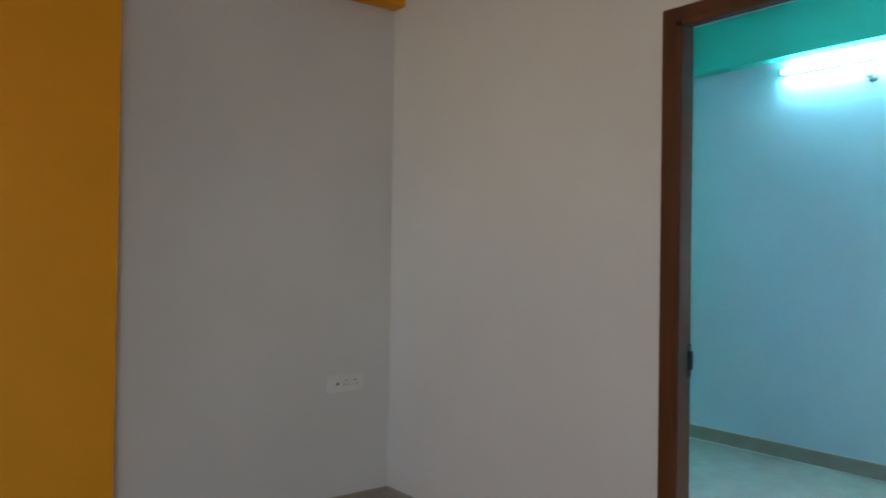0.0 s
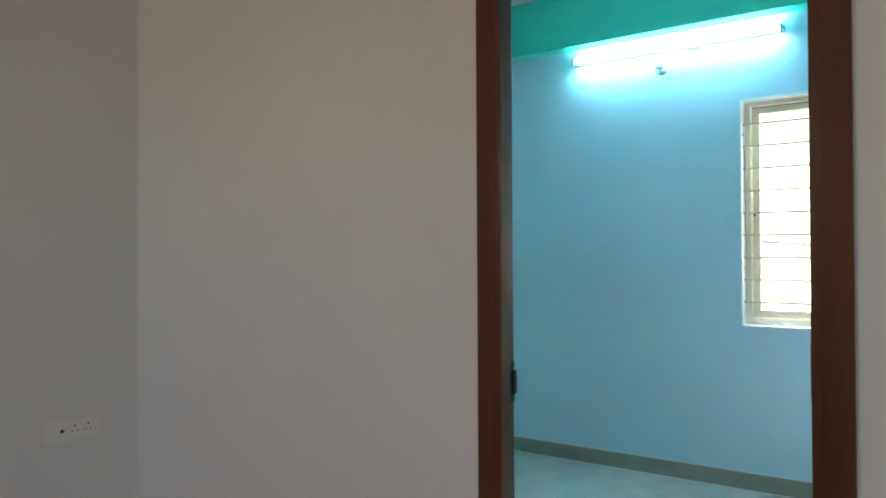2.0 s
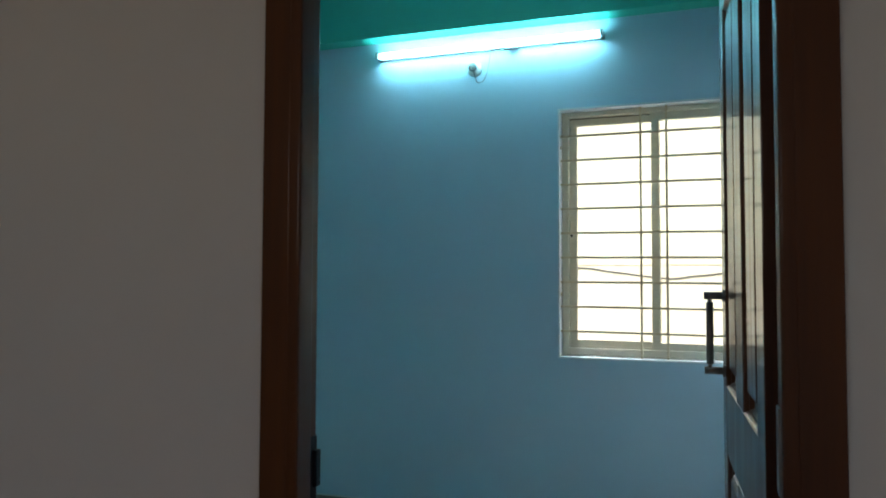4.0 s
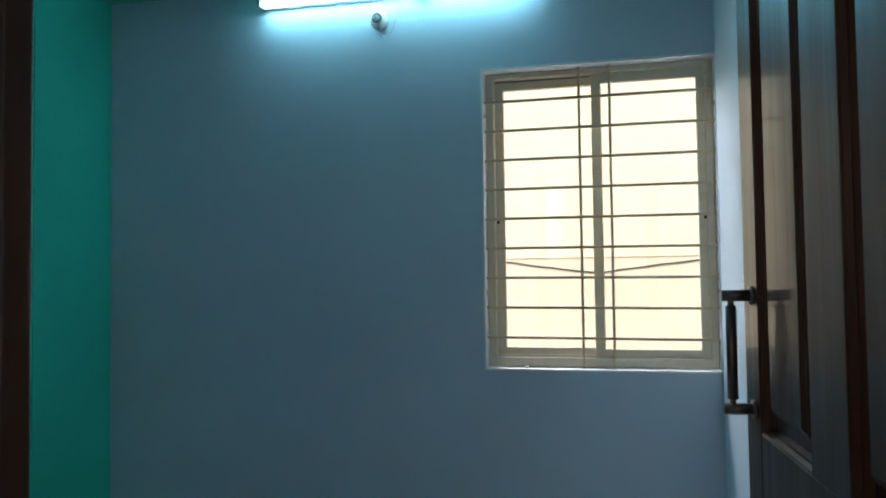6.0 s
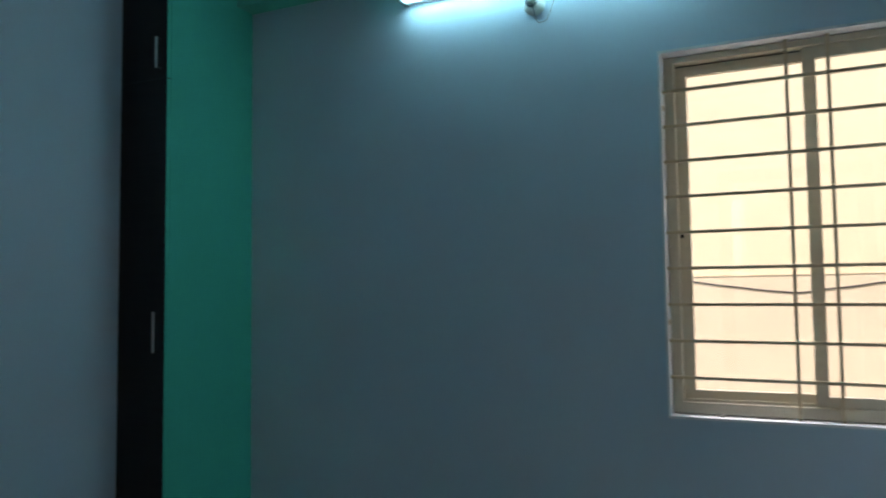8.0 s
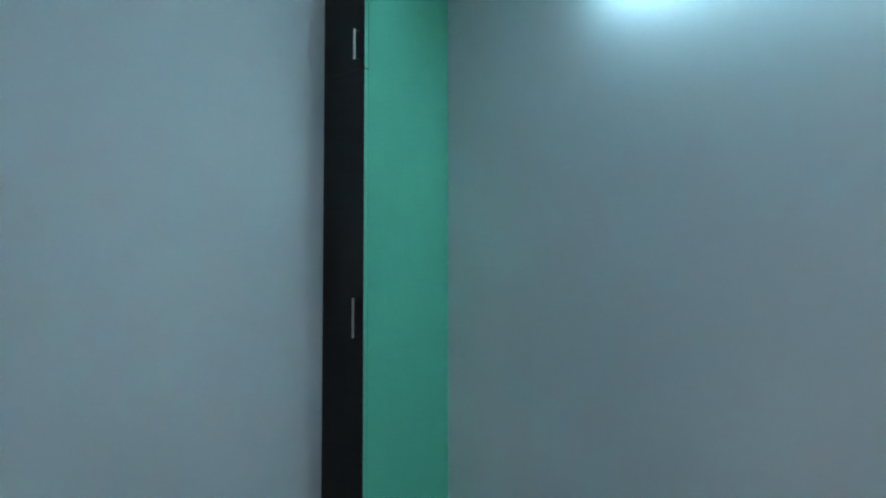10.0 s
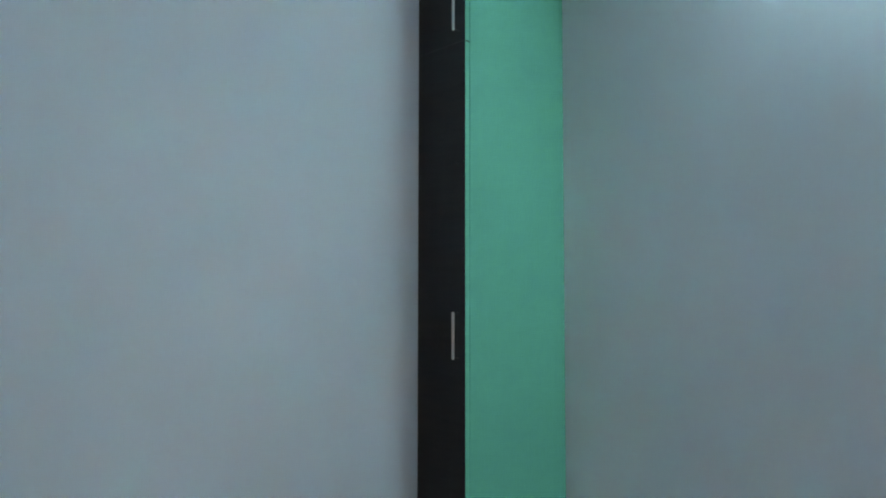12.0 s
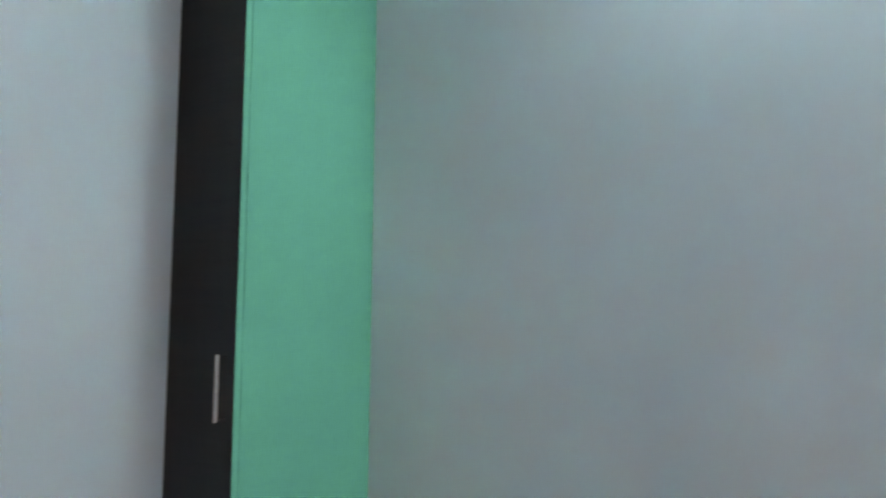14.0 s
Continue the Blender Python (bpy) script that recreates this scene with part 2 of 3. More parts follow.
solid("wall_west", box(ROOM_L - 0.2, ROOM_L, DOOR_B, FAR, -0.1, CEIL), BLUE_PAINT, "pale blue-grey painted plaster side wall", "wall", "structure")
solid("wall_east", box(ROOM_R, ROOM_R + 0.12, DOOR_B, FAR, -0.1, CEIL), BLUE_PAINT, "pale blue-grey painted wall beside the window", "wall", "structure")
solid("beam", box(-3.229, ROOM_R, FAR - 0.105, FAR, 2.552, CEIL, 0.004), GREEN_PAINT, "mint green painted ceiling beam above the window wall", "beam", "structure")
solid("ceiling", box(ROOM_L - 0.2, 2.0, -3.2, FAR + 0.2, CEIL, CEIL + 0.15), CEILING_PAINT, "white distempered flat ceiling", "ceiling", "structure")

# hall
solid("wall_hall_west", box(HALL_L - 0.2, HALL_L, 0.597, DOOR_H, -0.1, CEIL), WHITE_PAINT, "off-white plaster back of a shallow recess", "wall", "structure")
bm = box(HALL_L - 0.2, ORANGE_X, HALL_BACK, 0.597, -0.1, CEIL, 0.004)
add_box(bm, HALL_L, ORANGE_X, 0.597, DOOR_H, 2.505, CEIL, 0.003)
solid("wall_orange", bm, ORANGE_PAINT, "orange painted wall with a lintel over a white recess", "wall", "structure")
# east wall out of view; its opening is added for the fill lamp
bm = holed_wall(HALL_BACK, DOOR_H, -HALL_R - 0.2, -HALL_R, -0.1, CEIL, (-1.9, -0.7, 0.02, 2.1))
bmesh.ops.rotate(bm, verts=bm.verts, cent=(0, 0, 0), matrix=Matrix.Rotation(radians(90), 3, "Z"))
solid("wall_hall_east", bm, WHITE_PAINT, "off-white plaster hall wall with an unseen opening added for a fill lamp", "wall", "structure")
solid("wall_hall_south", holed_wall(HALL_L - 0.2, 2.0, HALL_BACK - 0.2, HALL_BACK, -0.1, CEIL, (-2.98, -1.62, 1.5, 2.6)), WHITE_PAINT, "off-white plaster wall with an unseen opening assumed for the hall's daylight", "wall", "structure")

# unseen slab, added to keep the sun patch off the hall floor
solid("sunshade", box(-3.2, -0.7, HALL_BACK - 1.35, HALL_BACK - 0.2, 2.66, 2.74, 0.005), WHITE_PAINT, "unseen white slab added over the hall opening to block the sun", "sunshade", "structure")

# ---- floor and skirting ----
floor = solid("floor", box(ROOM_L - 0.2, 2.0, -3.2, FAR + 0.2, -0.12, -0.003), FLOOR_GROUT, "pale polished vitrified tile floor", "floor", "structure")

SKIRT = solid("baseboard", box(-3.228, ROOM_R - 0.001, FAR - 0.010, FAR, 0.0, 0.094, 0.0015), SKIRTING_TILE, "grey-beige tile skirting with a pale grout line", "skirting", "structure")
part("grout_line", box(-3.228, ROOM_R - 0.001, FAR - 0.008, FAR, 0.0945, 0.100, 0.001), GROUT, SKIRT, "pale grout line")
part("base_grout", box(-3.228, ROOM_R - 0.001, FAR - 0.0125, FAR - 0.0101, 0.0002, 0.004), GROUT, SKIRT, "pale grout line")


def skirting(x0, x1, y0, y1):
    ob = solid("baseboard", box(x0, x1, y0, y1, 0.0, 0.097, 0.0015), SKIRTING_TILE, "grey-beige tile skirting along the wall", "skirting", "structure")
    return ob


skirting(ROOM_R - 0.010, ROOM_R, DOOR_B + 0.02, FAR - 0.011)
skirting(ROOM_L, ROOM_L + 0.010, DOOR_B, 3.98)
skirting(ROOM_L + 0.011, -1.54, DOOR_B, DOOR_B + 0.010)
skirting(HALL_L, HALL_L + 0.010, 0.60, DOOR_H - 0.011)
skirting(HALL_L + 0.001, -1.535, DOOR_H - 0.010, DOOR_H)
skirting(-0.632, HALL_R, DOOR_H - 0.010, DOOR_H)

# ---- window ----
WY = FAR + 0.052
window = thing("window_1", (-1.03, WY, WIN[2]), "beige aluminium sliding window with two clear panes and a steel grill", "window", "", "structure")


def ring_frame(name, x0, x1, z0, z1, y0, y1, wl, wr, wb, wt, mat, parent, label=""):
    """A rectangular frame of four mitred-looking members, one mesh."""
    bm = holed_wall(x0, x1, y0, y1, z0, z1, (x0 + wl, x1 - wr, z0 + wb, z1 - wt))
    bmesh.ops.bevel(bm, geom=list(bm.edges), offset=0.0018, segments=1, affect="EDGES")
    return part(name, bm, mat, parent, label)


ring_frame("frame", WIN[0] + 0.004, WIN[1] - 0.003, WIN[2] + 0.003, WIN[3] - 0.003, WY, WY + 0.08, 0.032, 0.028, 0.038, 0.022, BEIGE_FRAME, window)
part("track", box(-1.454, -0.612, WY + 0.012, WY + 0.016, 0.932, 0.944, 0.001), BEIGE_FRAME, window, "raised sliding track")
# black strip put in for the shaded gap between frame and left sash
part("head_gap_shade", box(-1.449, -1.055, WY + 0.0335, WY + 0.0365, 2.0812, 2.0840), BLACK_HOLE, window, "thin black strip for the shade above the sash")
SASH_L = ring_frame("sash", -1.449, -1.010, 0.933, 2.087, WY + 0.036, WY + 0.058, 0.036, 0.038, 0.038, 0.040, BEIGE_FRAME, window)
SASH_R = ring_frame("sash", -1.050, -0.608, 0.933, 2.089, WY + 0.012, WY + 0.032, 0.038, 0.034, 0.034, 0.042, BEIGE_FRAME, window)


def pane(x0, x1, z0, z1, y, sash):
    ob = part("pane", box(x0, x1, y, y + 0.004, z0, z1), GLASS, sash, "clear glass pane")
    ob.visible_shadow = False
    return ob


pane(-1.414, -1.047, 0.970, 2.048, WY + 0.045, SASH_L)
pane(-1.013, -0.641, 0.966, 2.048, WY + 0.020, SASH_R)
part("lock", box(-1.446, -1.436, WY + 0.028, WY + 0.037, 1.486, 1.498, 0.001), BLACK_HOLE, SASH_L, "small black latch")
part("lock", box(-0.622, -0.612, WY + 0.006, WY + 0.013, 1.482, 1.494, 0.001), BLACK_HOLE, SASH_R, "small black latch")
for x in (-1.326, -0.775):
    part("drain_cap", box(x - 0.007, x + 0.007, FAR + 0.016, WY - 0.001, WIN[2] + 0.0005, WIN[2] + 0.007, 0.001), WHITE_PLASTIC, window, "white drain cap")

GRILL_Y = FAR + 0.027
grill = thing("window_grill", (-1.03, GRILL_Y, WIN[2]), "beige enamelled steel bar grill set in the window reveal", "window grill")
for i in range(9):
    z = 1.017 + i * 0.12115
    bm = box(WIN[0] + 0.001, WIN[1] - 0.001, GRILL_Y - 0.0055, GRILL_Y + 0.0055, z - 0.0055, z + 0.0055, 0.0012, 1)
    for v in bm.verts:
        v.co.z -= 0.0010 * (8 - i) * (v.co.x - WIN[0]) / (WIN[1] - WIN[0])
    part("bar", bm, GRILL_PAINT, grill)
for x in (-1.097, -0.976):
    bm = box(x - 0.0055, x + 0.0055, GRILL_Y + 0.0058, GRILL_Y + 0.0135, WIN[2] + 0.001, WIN[3] - 0.001, 0.0012, 1)
    part("upright", bm, GRILL_PAINT, grill)
for x in (WIN[0] + 0.0035, WIN[1] - 0.0035):
    for z in (1.20, 1.93):
        part("lug", box(x - 0.003, x + 0.003, GRILL_Y - 0.008, GRILL_Y + 0.002, z - 0.009, z + 0.009, 0.002), GRILL_PAINT, grill, "welded fixing lug")

# plaster lip painted white round the opening
lip = thing("window_trim", (-1.03, FAR, WIN[2]), "thin uneven white painted lip round the window opening", "window trim", "", "structure")
part("lip_left", box(WIN[0] - 0.008, WIN[0], FAR - 0.003, FAR, WIN[2] - 0.008, WIN[3] + 0.010, 0.001), REVEAL_PAINT, lip)
part("lip_top", box(WIN[0], WIN[1] + 0.002, FAR - 0.003, FAR, WIN[3], WIN[3] + 0.010, 0.001), REVEAL_PAINT, lip)
part("lip_bottom", box(WIN[0], WIN[1] + 0.002, FAR - 0.004, FAR, WIN[2] - 0.009, WIN[2], 0.001), REVEAL_PAINT, lip)

# ---- outside ----
solid("ground", box(-60, 60, FAR + 0.2, 120, -0.6, -0.5), DIRT_GROUND, "dry bare ground between the houses", "ground", "structure")
house = thing("neighbour_house", (-1.0, 7.5, -0.5), "cream painted neighbouring house wall in daylight", "house")
part("wall", box(-9, 8, 7.5, 7.8, -0.5, 1.412, 0.01), NEIGHBOUR_PAINT, house)
part("upper_wall", box(-9, 8, 7.506, 7.8, 1.412, 7.5, 0.01), NEIGHBOUR_UPPER, house, "paler cream upper storey")
part("ledge", box(-9, 8, 7.492, 7.51, 1.408, 1.416, 0.003), NEIGHBOUR_PAINT, house, "narrow plaster ledge")
SAG = [(-2.2, 1.412), (-1.76, 1.379), (-1.46, 1.333), (-1.08, 1.288), (-0.93, 1.308), (-0.60, 1.347), (-0.28, 1.383), (-0.19, 1.412), (0.2, 1.45)]
cable = []
for (xa, za), (xb, zb) in zip(SAG, SAG[1:]):
    for i in range(8):
        u = i / 8
        cable.append((xa + (xb - xa) * u, 7.4935, za + (zb - za) * u - 0.004 * math.sin(math.pi * u)))
solid("cable", tube_along(cable, 0.0052), CABLE_RUBBER, "thin grey cable sagging along the neighbouring wall", "cable", "", True)

# ---- tube light ----
TX0, TX1, TZ = -2.462, -1.258, 2.465
tube = thing("tube_light", (-1.86, FAR, TZ), "lit fluorescent tube on a white batten under the beam", "tube light")
part("batten", box(TX0 + 0.01, TX1 - 0.01, FAR - 0.030, FAR, TZ - 0.013, TZ + 0.016, 0.004), WHITE_PLASTIC, tube)
part("tube", rod((TX0 + 0.022, FAR - 0.058, TZ), (TX1 - 0.022, FAR - 0.058, TZ), 0.0135, None, 20), TUBE_GLOW, tube, "glowing tube", True)
for x, s in ((TX0, 1), (TX1, -1)):
    bm = box(min(x, x + s * 0.016), max(x, x + s * 0.016), FAR - 0.074, FAR - 0.001, TZ - 0.017, TZ + 0.019, 0.004)
    part("end_holder", bm, HOLDER_PLASTIC, tube, "grey end holder")
part("starter", rod((-1.760, FAR - 0.032, TZ - 0.016), (-1.690, FAR - 0.032, TZ - 0.016), 0.008), HOLDER_PLASTIC, tube, "starter switch")

# ---- bare lamp holder with a loose wire ----
BX, BZ = -1.925, 2.362
holder = thing("lamp_holder", (BX, FAR, BZ), "bare wall lamp holder with a loose wire, no bulb", "lamp holder")
out = Matrix.Translation((BX, FAR, BZ)) @ Matrix.Rotation(radians(90), 4, "X")
part("rose", lathe([(0.040, 0.0), (0.040, 0.006), (0.031, 0.013), (0.018, 0.018)], 24, Matrix.Translation((BX, FAR, BZ)) @ Matrix.Rotation(radians(90), 4, "X")), WHITE_PLASTIC, holder, "white wall rose", True)
part("socket", lathe([(0.015, 0.014), (0.016, 0.024), (0.018, 0.032), (0.018, 0.042)], 24, out), WHITE_PLASTIC, holder, "white socket body", True)


def ring(radius, thick, m, sides=28, across=10):
    bm = bmesh.new()
    loops = []
    for i in range(sides):
        a = 2 * math.pi * i / sides
        loops.append([bm.verts.new(m @ Vector(((radius + thick * math.cos(b)) * math.cos(a), (radius + thick * math.cos(b)) * math.sin(a), thick * math.sin(b)))) for b in [2 * math.pi * k / across for k in range(across)]])
    for i in range(sides):
        low, high = loops[i], loops[(i + 1) % sides]
        for k in range(across):
            bm.faces.new((low[k], low[(k + 1) % across], high[(k + 1) % across], high[k]))
    return bm


part("bayonet_ring", ring(0.0185, 0.0042, out @ Matrix.Translation((0, 0, 0.045))), HOLDER_PLASTIC, holder, "grey bayonet ring", True)
part("contact", lathe([(0.012, 0.040), (0.012, 0.052), (0.009, 0.055)], 16, out), WHITE_PLASTIC, holder, "white contact plug", True)
wire = []
for i in range(31):
    a = i / 30
    drop = Vector((BX + 0.004 + 0.020 * a * 2, FAR - 0.056 + 0.05 * a, BZ - 0.004 - 0.075 * math.sin(math.pi * min(a, 0.5))))
    rise = Vector((BX + 0.044 + 0.042 * math.sin(math.pi * (a - 0.5) * 0.9), FAR - 0.031 + 0.03 * (a - 0.5), BZ - 0.079 + 0.150 * max(0.0, a - 0.5) ** 1.5 * 2.83))
    wire.append(tuple(drop if a <= 0.5 else rise))
part("wire", tube_along(wire, 0.0016, 6), GREY_LINE, holder, "thin loose wire", True)

# ---- ceiling fan ----
FAN = Vector((-1.78, 2.68, 2.43))
fan = thing("ceiling_fan", (FAN.x, FAN.y, CEIL), "cream enamelled three-blade ceiling fan on a down rod", "ceiling fan")
part("rod", rod((FAN.x, FAN.y, FAN.z + 0.05), (FAN.x, FAN.y, CEIL - 0.06), 0.011), FAN_ENAMEL, fan, "", True)
part("canopy", lathe([(0.02, CEIL - 0.09), (0.055, CEIL - 0.05), (0.062, CEIL)], 24, Matrix.Translation((FAN.x, FAN.y, 0))), FAN_ENAMEL, fan, "", True)
part("motor", lathe([(0.05, -0.05), (0.10, -0.035), (0.115, 0.0), (0.10, 0.035), (0.04, 0.055)], 32, Matrix.Translation(FAN)), FAN_ENAMEL, fan, "", True)


def fan_blade(angle):
    bm = bmesh.new()
    m = Matrix.Translation(FAN) @ Matrix.Rotation(radians(angle), 4, "Z") @ Matrix.Rotation(radians(9), 4, "X")
    outline = [(0.13, -0.045), (0.30, -0.062), (0.585, -0.068), (0.600, -0.056), (0.606, 0.0), (0.600, 0.058), (0.585, 0.068), (0.30, 0.060), (0.13, 0.045)]
    top = [bm.verts.new(m @ Vector((x, y, 0.003))) for x, y in outline]
    low = [bm.verts.new(m @ Vector((x, y, -0.003))) for x, y in outline]
    bm.faces.new(top)
    bm.faces.new(low[::-1])
    for i in range(len(outline)):
        j = (i + 1) % len(outline)
        bm.faces.new((top[i], low[i], low[j], top[j]))
    blade = part("blade", bm, FAN_ENAMEL, fan)
    arm = bmesh.new()
    a, b = m @ Vector((0.09, 0, 0)), m @ Vector((0.20, 0, 0.006))
    add_rod(arm, a, b, 0.012, 0.009, 8)
    part("blade_arm", arm, FAN_ENAMEL, blade)


for angle in (62, 182, 302):
    fan_blade(angle)

# ---- wardrobe ----
WX, WF = -3.229, 3.988
wardrobe = thing("wardrobe", (-3.345, WF, 0.0), "tall narrow wardrobe with black laminate fronts and mint green side", "wardrobe")
part("carcass", box(ROOM_L + 0.001, WX, WF + 0.022, FAR - 0.001, 0.0, CEIL - 0.002, 0.001), GREEN_LAMINATE, wardrobe, "mint green side panel")
part("plinth", box(ROOM_L + 0.002, WX - 0.02, WF + 0.012, WF + 0.021, 0.0, 0.078), LAMINATE, wardrobe)


def wardrobe_door(z0, z1, h0, h1):
    """A black front on a board with mint green edges, and a flat bar pull."""
    bm = box(ROOM_L + 0.003, WX - 0.0008, WF + 0.001, WF + 0.020, z0, z1, 0.0008, 1)
    door = part("door", bm, GREEN_LAMINATE, wardrobe, "black front, green edges")
    part("front", box(ROOM_L + 0.003, WX - 0.0008, WF - 0.0005, WF + 0.0008, z0 - 0.0004, z1 + 0.0004), LAMINATE, door, "black laminate face")
    hx, hy = -3.257, WF - 0.028
    bm = box(hx - 0.0035, hx + 0.0035, hy - 0.0035, hy + 0.004, h0, h1, 0.0015)
    part("handle", bm, STEEL, door, "flat brushed steel pull")
    for z in (h0 + 0.004, h1 - 0.004):
        part("handle_post", box(hx - 0.0022, hx + 0.0022, hy + 0.0036, WF, z - 0.0022, z + 0.0022, 0.0005), BLACK_METAL, door)


wardrobe_door(0.08, 2.1385, 1.100, 1.252)
# shade of the gap between the doors, drawn as a black strip
part("gap_shade_strip", box(ROOM_L + 0.004, WX - 0.0010, WF + 0.0006, WF + 0.0215, 2.1386, 2.1424), BLACK_HOLE, wardrobe, "black strip standing in for shade in the door gap")
wardrobe_door(2.1425, CEIL - 0.01, 2.175, 2.295)

# ---- door frame and leaf ----
door_1 = thing("door_1", (-1.08, DOOR_H, 0.0), "varnished red-brown wooden door frame in the doorway", "door frame", "", "structure")
FY0, FY1, FREB = 1.922, 2.022, 1.972


def jamb(x_out, x_in, side, y0):
    """A rebated post: flat face, a groove and a rounded bead on the opening's edge."""
    xb = x_in - side * 0.020
    bm = box(min(x_out, xb), max(x_out, xb), y0, FREB, 0.0, 2.094, 0.003, 3)
    xr = x_in - side * 0.018
    add_box(bm, min(x_out, xr), max(x_out, xr), FREB - 0.004, FY1, 0.0, 2.094, 0.003)
    post = part("jamb", bm, FRAME_WOOD, door_1)
    xb -= side * 0.006
    part("bead", box(min(xb, x_in), max(xb, x_in), y0 + 0.0012, FREB + 0.001, 0.0, 2.0295, 0.005, 3), FRAME_WOOD, post)


jamb(-1.530, OPEN_L, 1, FY0)
jamb(-0.631, OPEN_R, -1, FY0 - 0.008)
bm = box(OPEN_L - 0.02, OPEN_R + 0.02, FY0 + 0.001, FREB, 2.050, 2.0935, 0.003, 3)
add_box(bm, OPEN_L - 0.02, OPEN_R + 0.02, FREB - 0.004, FY1 - 0.001, 2.048, 2.0935, 0.003)
head = part("head", bm, FRAME_WOOD, door_1)
part("bead", box(OPEN_L, OPEN_R, FY0 + 0.002, FREB + 0.001, 2.030, 2.056, 0.005, 3), FRAME_WOOD, head)
strike = part("strike", box(-1.478, -1.466, 2.008, 2.024, 0.892, 0.957, 0.002), BLACK_METAL, door_1, "black iron bolt keeper")
part("keeper_plate", box(-1.4765, -1.4735, 1.985, 2.023, 0.868, 0.981, 0.001), BLACK_METAL, strike)

LEAF_O = Vector((-0.724, 2.030, 0.0))
_d = Vector((-0.766 + 0.724, 2.811 - 2.030, 0.0)).normalized()
LEAF = Matrix(((-_d.y, _d.x, 0, LEAF_O.x), (_d.x, _d.y, 0, LEAF_O.y), (0, 0, 1, 0.0), (0, 0, 0, 1)))
# leaf axes: first out of the panelled face, second from hinge to free edge, third up
LEAF_W = 0.781
leaf = thing("door_leaf", tuple(LEAF_O), "open dark-stained panelled wooden door leaf swung against the wall", "door")


def leaf_part(name, bm, mat, parent=None, label="", smooth=False):
    bmesh.ops.transform(bm, matrix=LEAF, verts=bm.verts)
    return part(name, bm, mat, parent or leaf, label, smooth)


T0 = -0.036
for v0, v1 in ((0.0, 0.090), (LEAF_W - 0.088, LEAF_W)):
    leaf_part("stile", box(T0, 0.0, v0, v1, 0.006, 2.03, 0.002), LEAF_WOOD)
for z0, z1 in ((0.006, 0.22), (0.852, 1.012), (1.925, 2.03)):
    leaf_part("rail", box(T0, -0.0006, 0.0905, LEAF_W - 0.0885, z0, z1, 0.002), LEAF_WOOD)
for z0, z1 in ((0.2205, 0.8515), (1.0125, 1.9245)):
    leaf_part("muntin", box(T0, -0.0004, 0.315, 0.446, z0, z1, 0.002), LEAF_WOOD)


def raised_panel(v0, v1, z0, z1):
    """A sunk panel with a deep moulded groove round a raised field."""
    rings = [(0.0, -0.0010), (0.003, -0.0030), (0.006, -0.0100), (0.009, -0.0110), (0.013, -0.0190), (0.032, -0.0200), (0.038, -0.0100), (0.042, -0.0085), (0.048, -0.0035)]
    bm = bmesh.new()
    loops = []
    for inset, depth in rings:
        loops.append([bm.verts.new((depth, v, z)) for v, z in ((v0 + inset, z0 + inset), (v1 - inset, z0 + inset), (v1 - inset, z1 - inset), (v0 + inset, z1 - inset))])
    for low, high in zip(loops, loops[1:]):
        for i in range(4):
            bm.faces.new((low[i], low[(i + 1) % 4], high[(i + 1) % 4], high[i]))
    bm.faces.new(loops[-1])
    back = [bm.verts.new((T0 + 0.004, v, z)) for v, z in ((v0, z0), (v1, z0), (v1, z1), (v0, z1))]
    bm.faces.new(back[::-1])
    for i in range(4):
        bm.faces.new((back[i], back[(i + 1) % 4], loops[0][(i + 1) % 4], loops[0][i]))
    leaf_part("panel", bm, LEAF_WOOD)


for v0, v1 in ((0.0905, 0.3145), (0.4465, LEAF_W - 0.0885)):
    raised_panel(v0, v1, 0.2205, 0.8515)
    raised_panel(v0, v1, 1.0125, 1.9245)

# pull handle on the free stile
HV = 0.722
pull = leaf_part("pull_handle", rod((0.034, HV, 1.062), (0.034, HV, 1.212), 0.0085, None, 20), DARK_STEEL, None, "dark nickel pull handle", True)
for z in (1.046, 1.228):
    bm = rod((0.0, HV, z), (0.047, HV, z), 0.0092, None, 20)
    leaf_part("post", bm, DARK_STEEL, pull, "", True)
    leaf_part("flange", rod((0.0, HV, z), (0.005, HV, z), 0.015, None, 20), DARK_STEEL, pull, "", True)
for z0, z1 in ((1.048, 1.066), (1.208, 1.226)):
    leaf_part("neck", rod((0.034, HV, z0), (0.034, HV, z1), 0.0050, None, 14), DARK_STEEL, pull, "", True)
part("hinge_plate", box(-0.7135, -0.7085, 1.932, 1.968, 0.968, 1.088, 0.001), DARK_STEEL, door_1, "painted-over steel hinge leaf")

# ---- switch plate in the bedroom ----
SY0, SY1, SZ0, SZ1 = 3.704, 3.904, 1.191, 1.289
switch = thing("switch_plate", (ROOM_R, 3.809, SZ0), "white plastic switch plate with a fan regulator on the blue wall", "switch plate")
part("plate", box(ROOM_R - 0.012, ROOM_R, SY0, SY1, SZ0, SZ1, 0.004, 3), WHITE_PLASTIC, switch)
for z in (SZ0 + 0.018, SZ1 - 0.022):
    part("seam", box(ROOM_R - 0.0126, ROOM_R - 0.0115, SY0 + 0.010, SY1 - 0.006, z - 0.0010, z + 0.0010), GREY_LINE, switch, "grey seam")
for y0, y1 in ((3.722, 3.764), (3.766, 3.848), (3.852, 3.902)):
    part("module", box(ROOM_R - 0.0150, ROOM_R - 0.011, y0, y1, SZ0 + 0.0205, SZ1 - 0.0245, 0.0012), WHITE_PLASTIC, switch)
part("divider", box(ROOM_R - 0.0140, ROOM_R - 0.011, 3.8485, 3.8515, SZ0 + 0.020, SZ1 - 0.024), BLACK_HOLE, switch, "dark gap between modules")
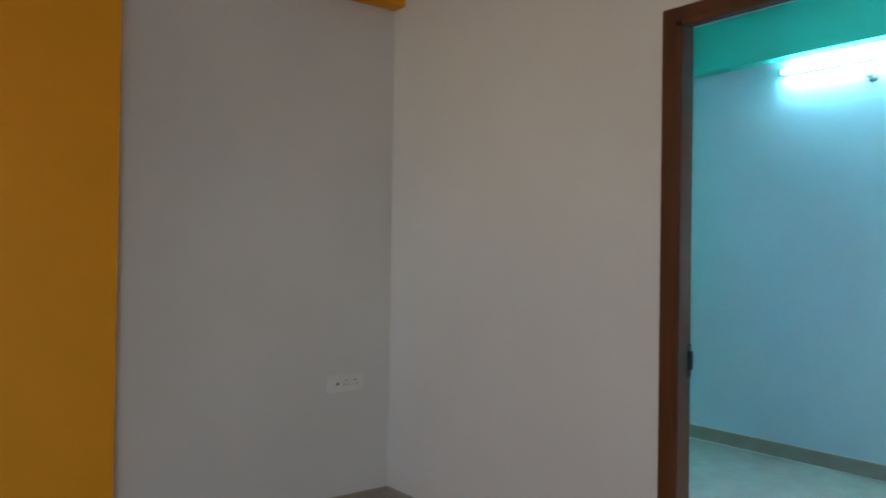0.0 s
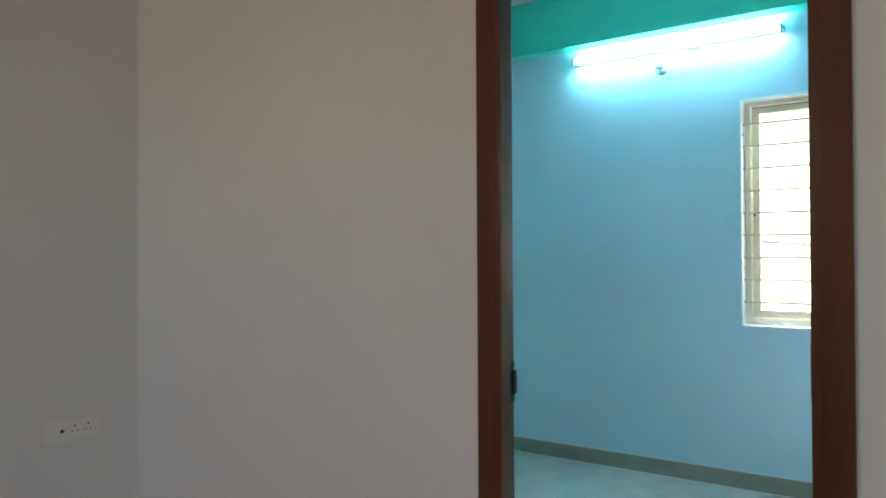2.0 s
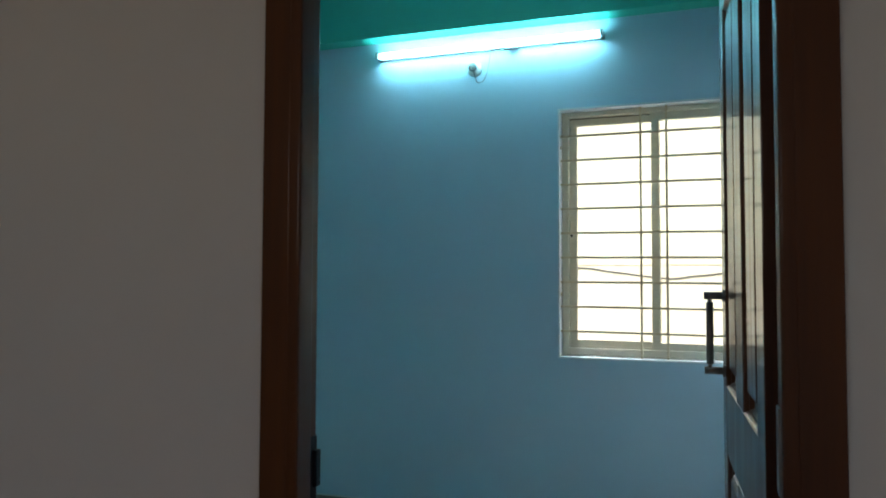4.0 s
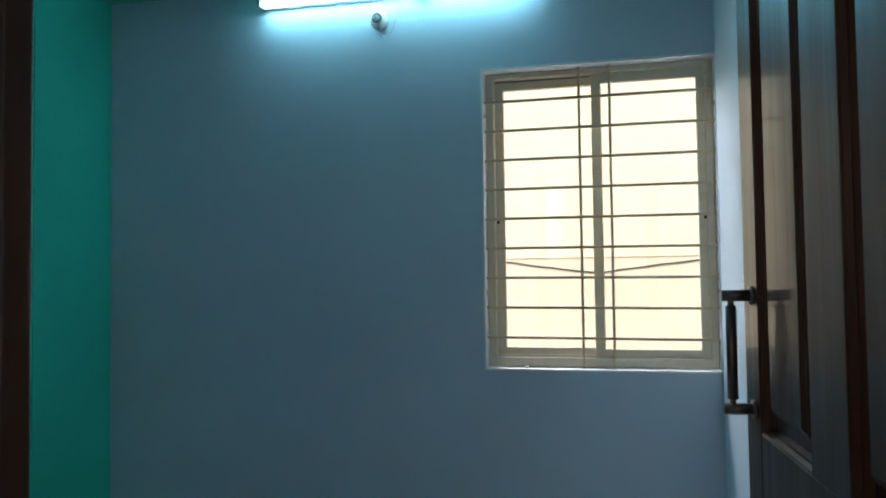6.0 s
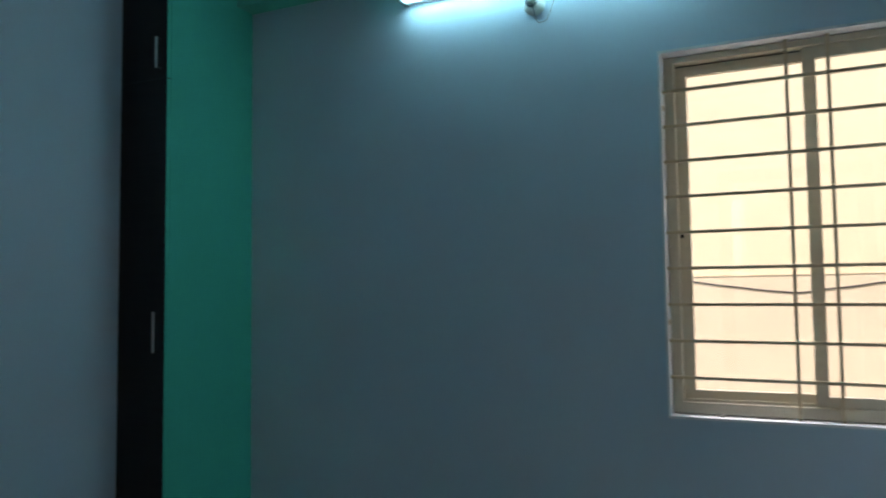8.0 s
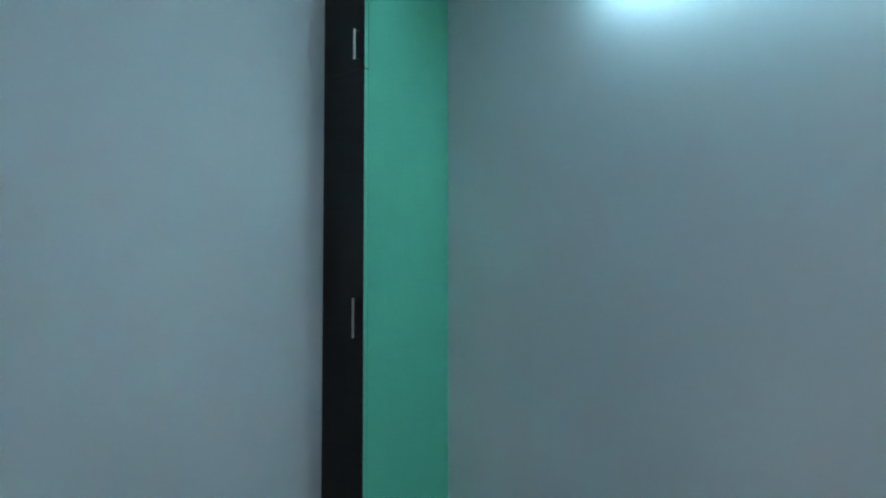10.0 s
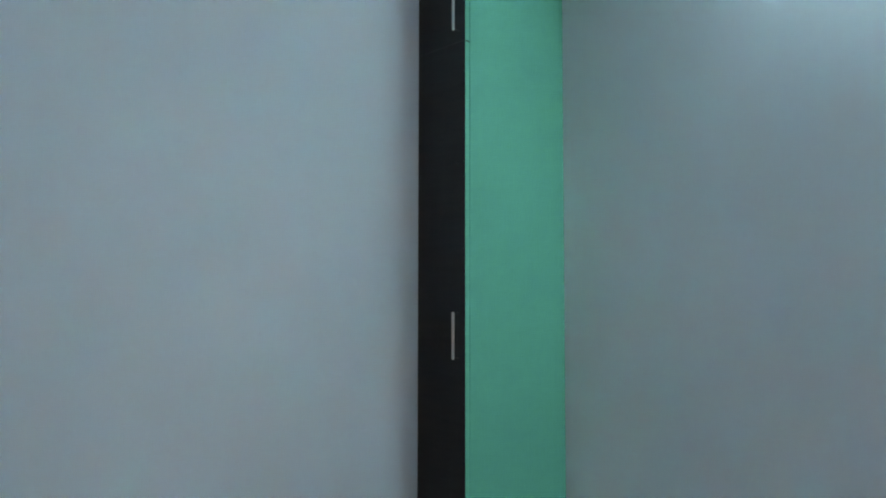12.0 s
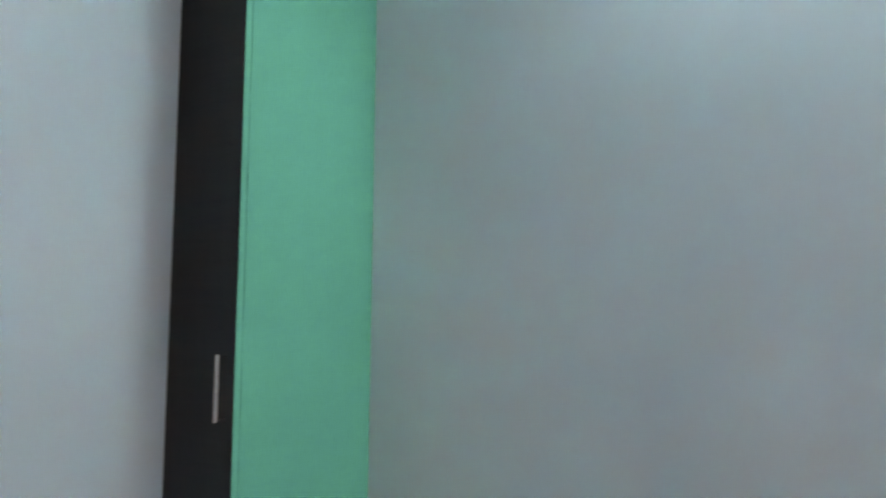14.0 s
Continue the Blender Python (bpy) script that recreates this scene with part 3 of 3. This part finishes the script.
knob = lathe([(0.022, 0.0), (0.022, 0.002), (0.019, 0.004), (0.0185, 0.006), (0.016, 0.007)], 24, Matrix.Translation((ROOM_R - 0.0148, 3.806, 1.240)) @ Matrix.Rotation(radians(-90), 4, "Y"))
part("regulator_knob", knob, WHITE_PLASTIC, switch, "", True)
part("knob_grip", box(ROOM_R - 0.0250, ROOM_R - 0.0212, 3.802, 3.810, 1.224, 1.256, 0.0015), WHITE_PLASTIC, switch)
for z in (1.228, 1.243, 1.257):
    part("pin_hole", rod((ROOM_R - 0.0158, 3.742, z), (ROOM_R - 0.0145, 3.742, z), 0.0035, None, 10), BLACK_HOLE, switch)
part("rocker", box(ROOM_R - 0.0175, ROOM_R - 0.0145, 3.858, 3.896, 1.222, 1.262, 0.001), WHITE_PLASTIC, switch)
part("rocker_seam", box(ROOM_R - 0.0180, ROOM_R - 0.0170, 3.858, 3.896, 1.240, 1.243), GREY_LINE, switch)

# ---- socket plate in the hall ----
PY0, PY1, PZ0, PZ1 = 1.568, 1.775, 0.598, 0.683
outlet = thing("socket_plate", (HALL_L, 1.67, PZ0), "white plastic socket plate low on the white wall", "socket plate")
part("plate", box(HALL_L, HALL_L + 0.007, PY0, PY1, PZ0, PZ1, 0.003, 3), DULL_PLASTIC, outlet)
for y in (1.629, 1.677, 1.727):
    part("module", box(HALL_L + 0.006, HALL_L + 0.0095, y - 0.022, y + 0.022, PZ0 + 0.018, PZ1 - 0.018, 0.001), DULL_PLASTIC, outlet)
part("hole", rod((HALL_L + 0.0090, 1.629, 0.640), (HALL_L + 0.0105, 1.629, 0.640), 0.0075, None, 12), BLACK_HOLE, outlet)
for y in (1.677, 1.727):
    for dy, dz, r in ((0.0, 0.013, 0.0038), (-0.010, -0.006, 0.0030), (0.010, -0.006, 0.0030)):
        part("hole", rod((HALL_L + 0.0090, y + dy, 0.640 + dz), (HALL_L + 0.0102, y + dy, 0.640 + dz), r, None, 10), BLACK_HOLE, outlet)

# ---- floor tiles ----
TILE = 0.600


def tile_mesh(w, d):
    bm = box(0.0004, w - 0.0004, 0.0004, d - 0.0004, -0.012, 0.0, 0.0006, 1)
    return mesh_of("tile", bm, FLOOR_TILE)


TILE_DATA = {}


def lay_tiles(x0, x1, y0, y1):
    nx, ny = math.ceil((x1 - x0) / TILE), math.ceil((y1 - y0) / TILE)
    for i in range(nx):
        for k in range(ny):
            w, d = min(TILE, x1 - x0 - i * TILE), min(TILE, y1 - y0 - k * TILE)
            if w < 0.02 or d < 0.02:
                continue
            key = (round(w, 3), round(d, 3))
            if key not in TILE_DATA:
                TILE_DATA[key] = tile_mesh(w, d)
            ob = new("tile", TILE_DATA[key])
            ob.parent = floor
            ob.location = (x0 + i * TILE, y0 + k * TILE, 0.0)


lay_tiles(ROOM_L, ROOM_R, DOOR_B, FAR)
lay_tiles(HALL_L, HALL_R, HALL_BACK, DOOR_H)
lay_tiles(-1.53, -0.637, DOOR_H, DOOR_B)
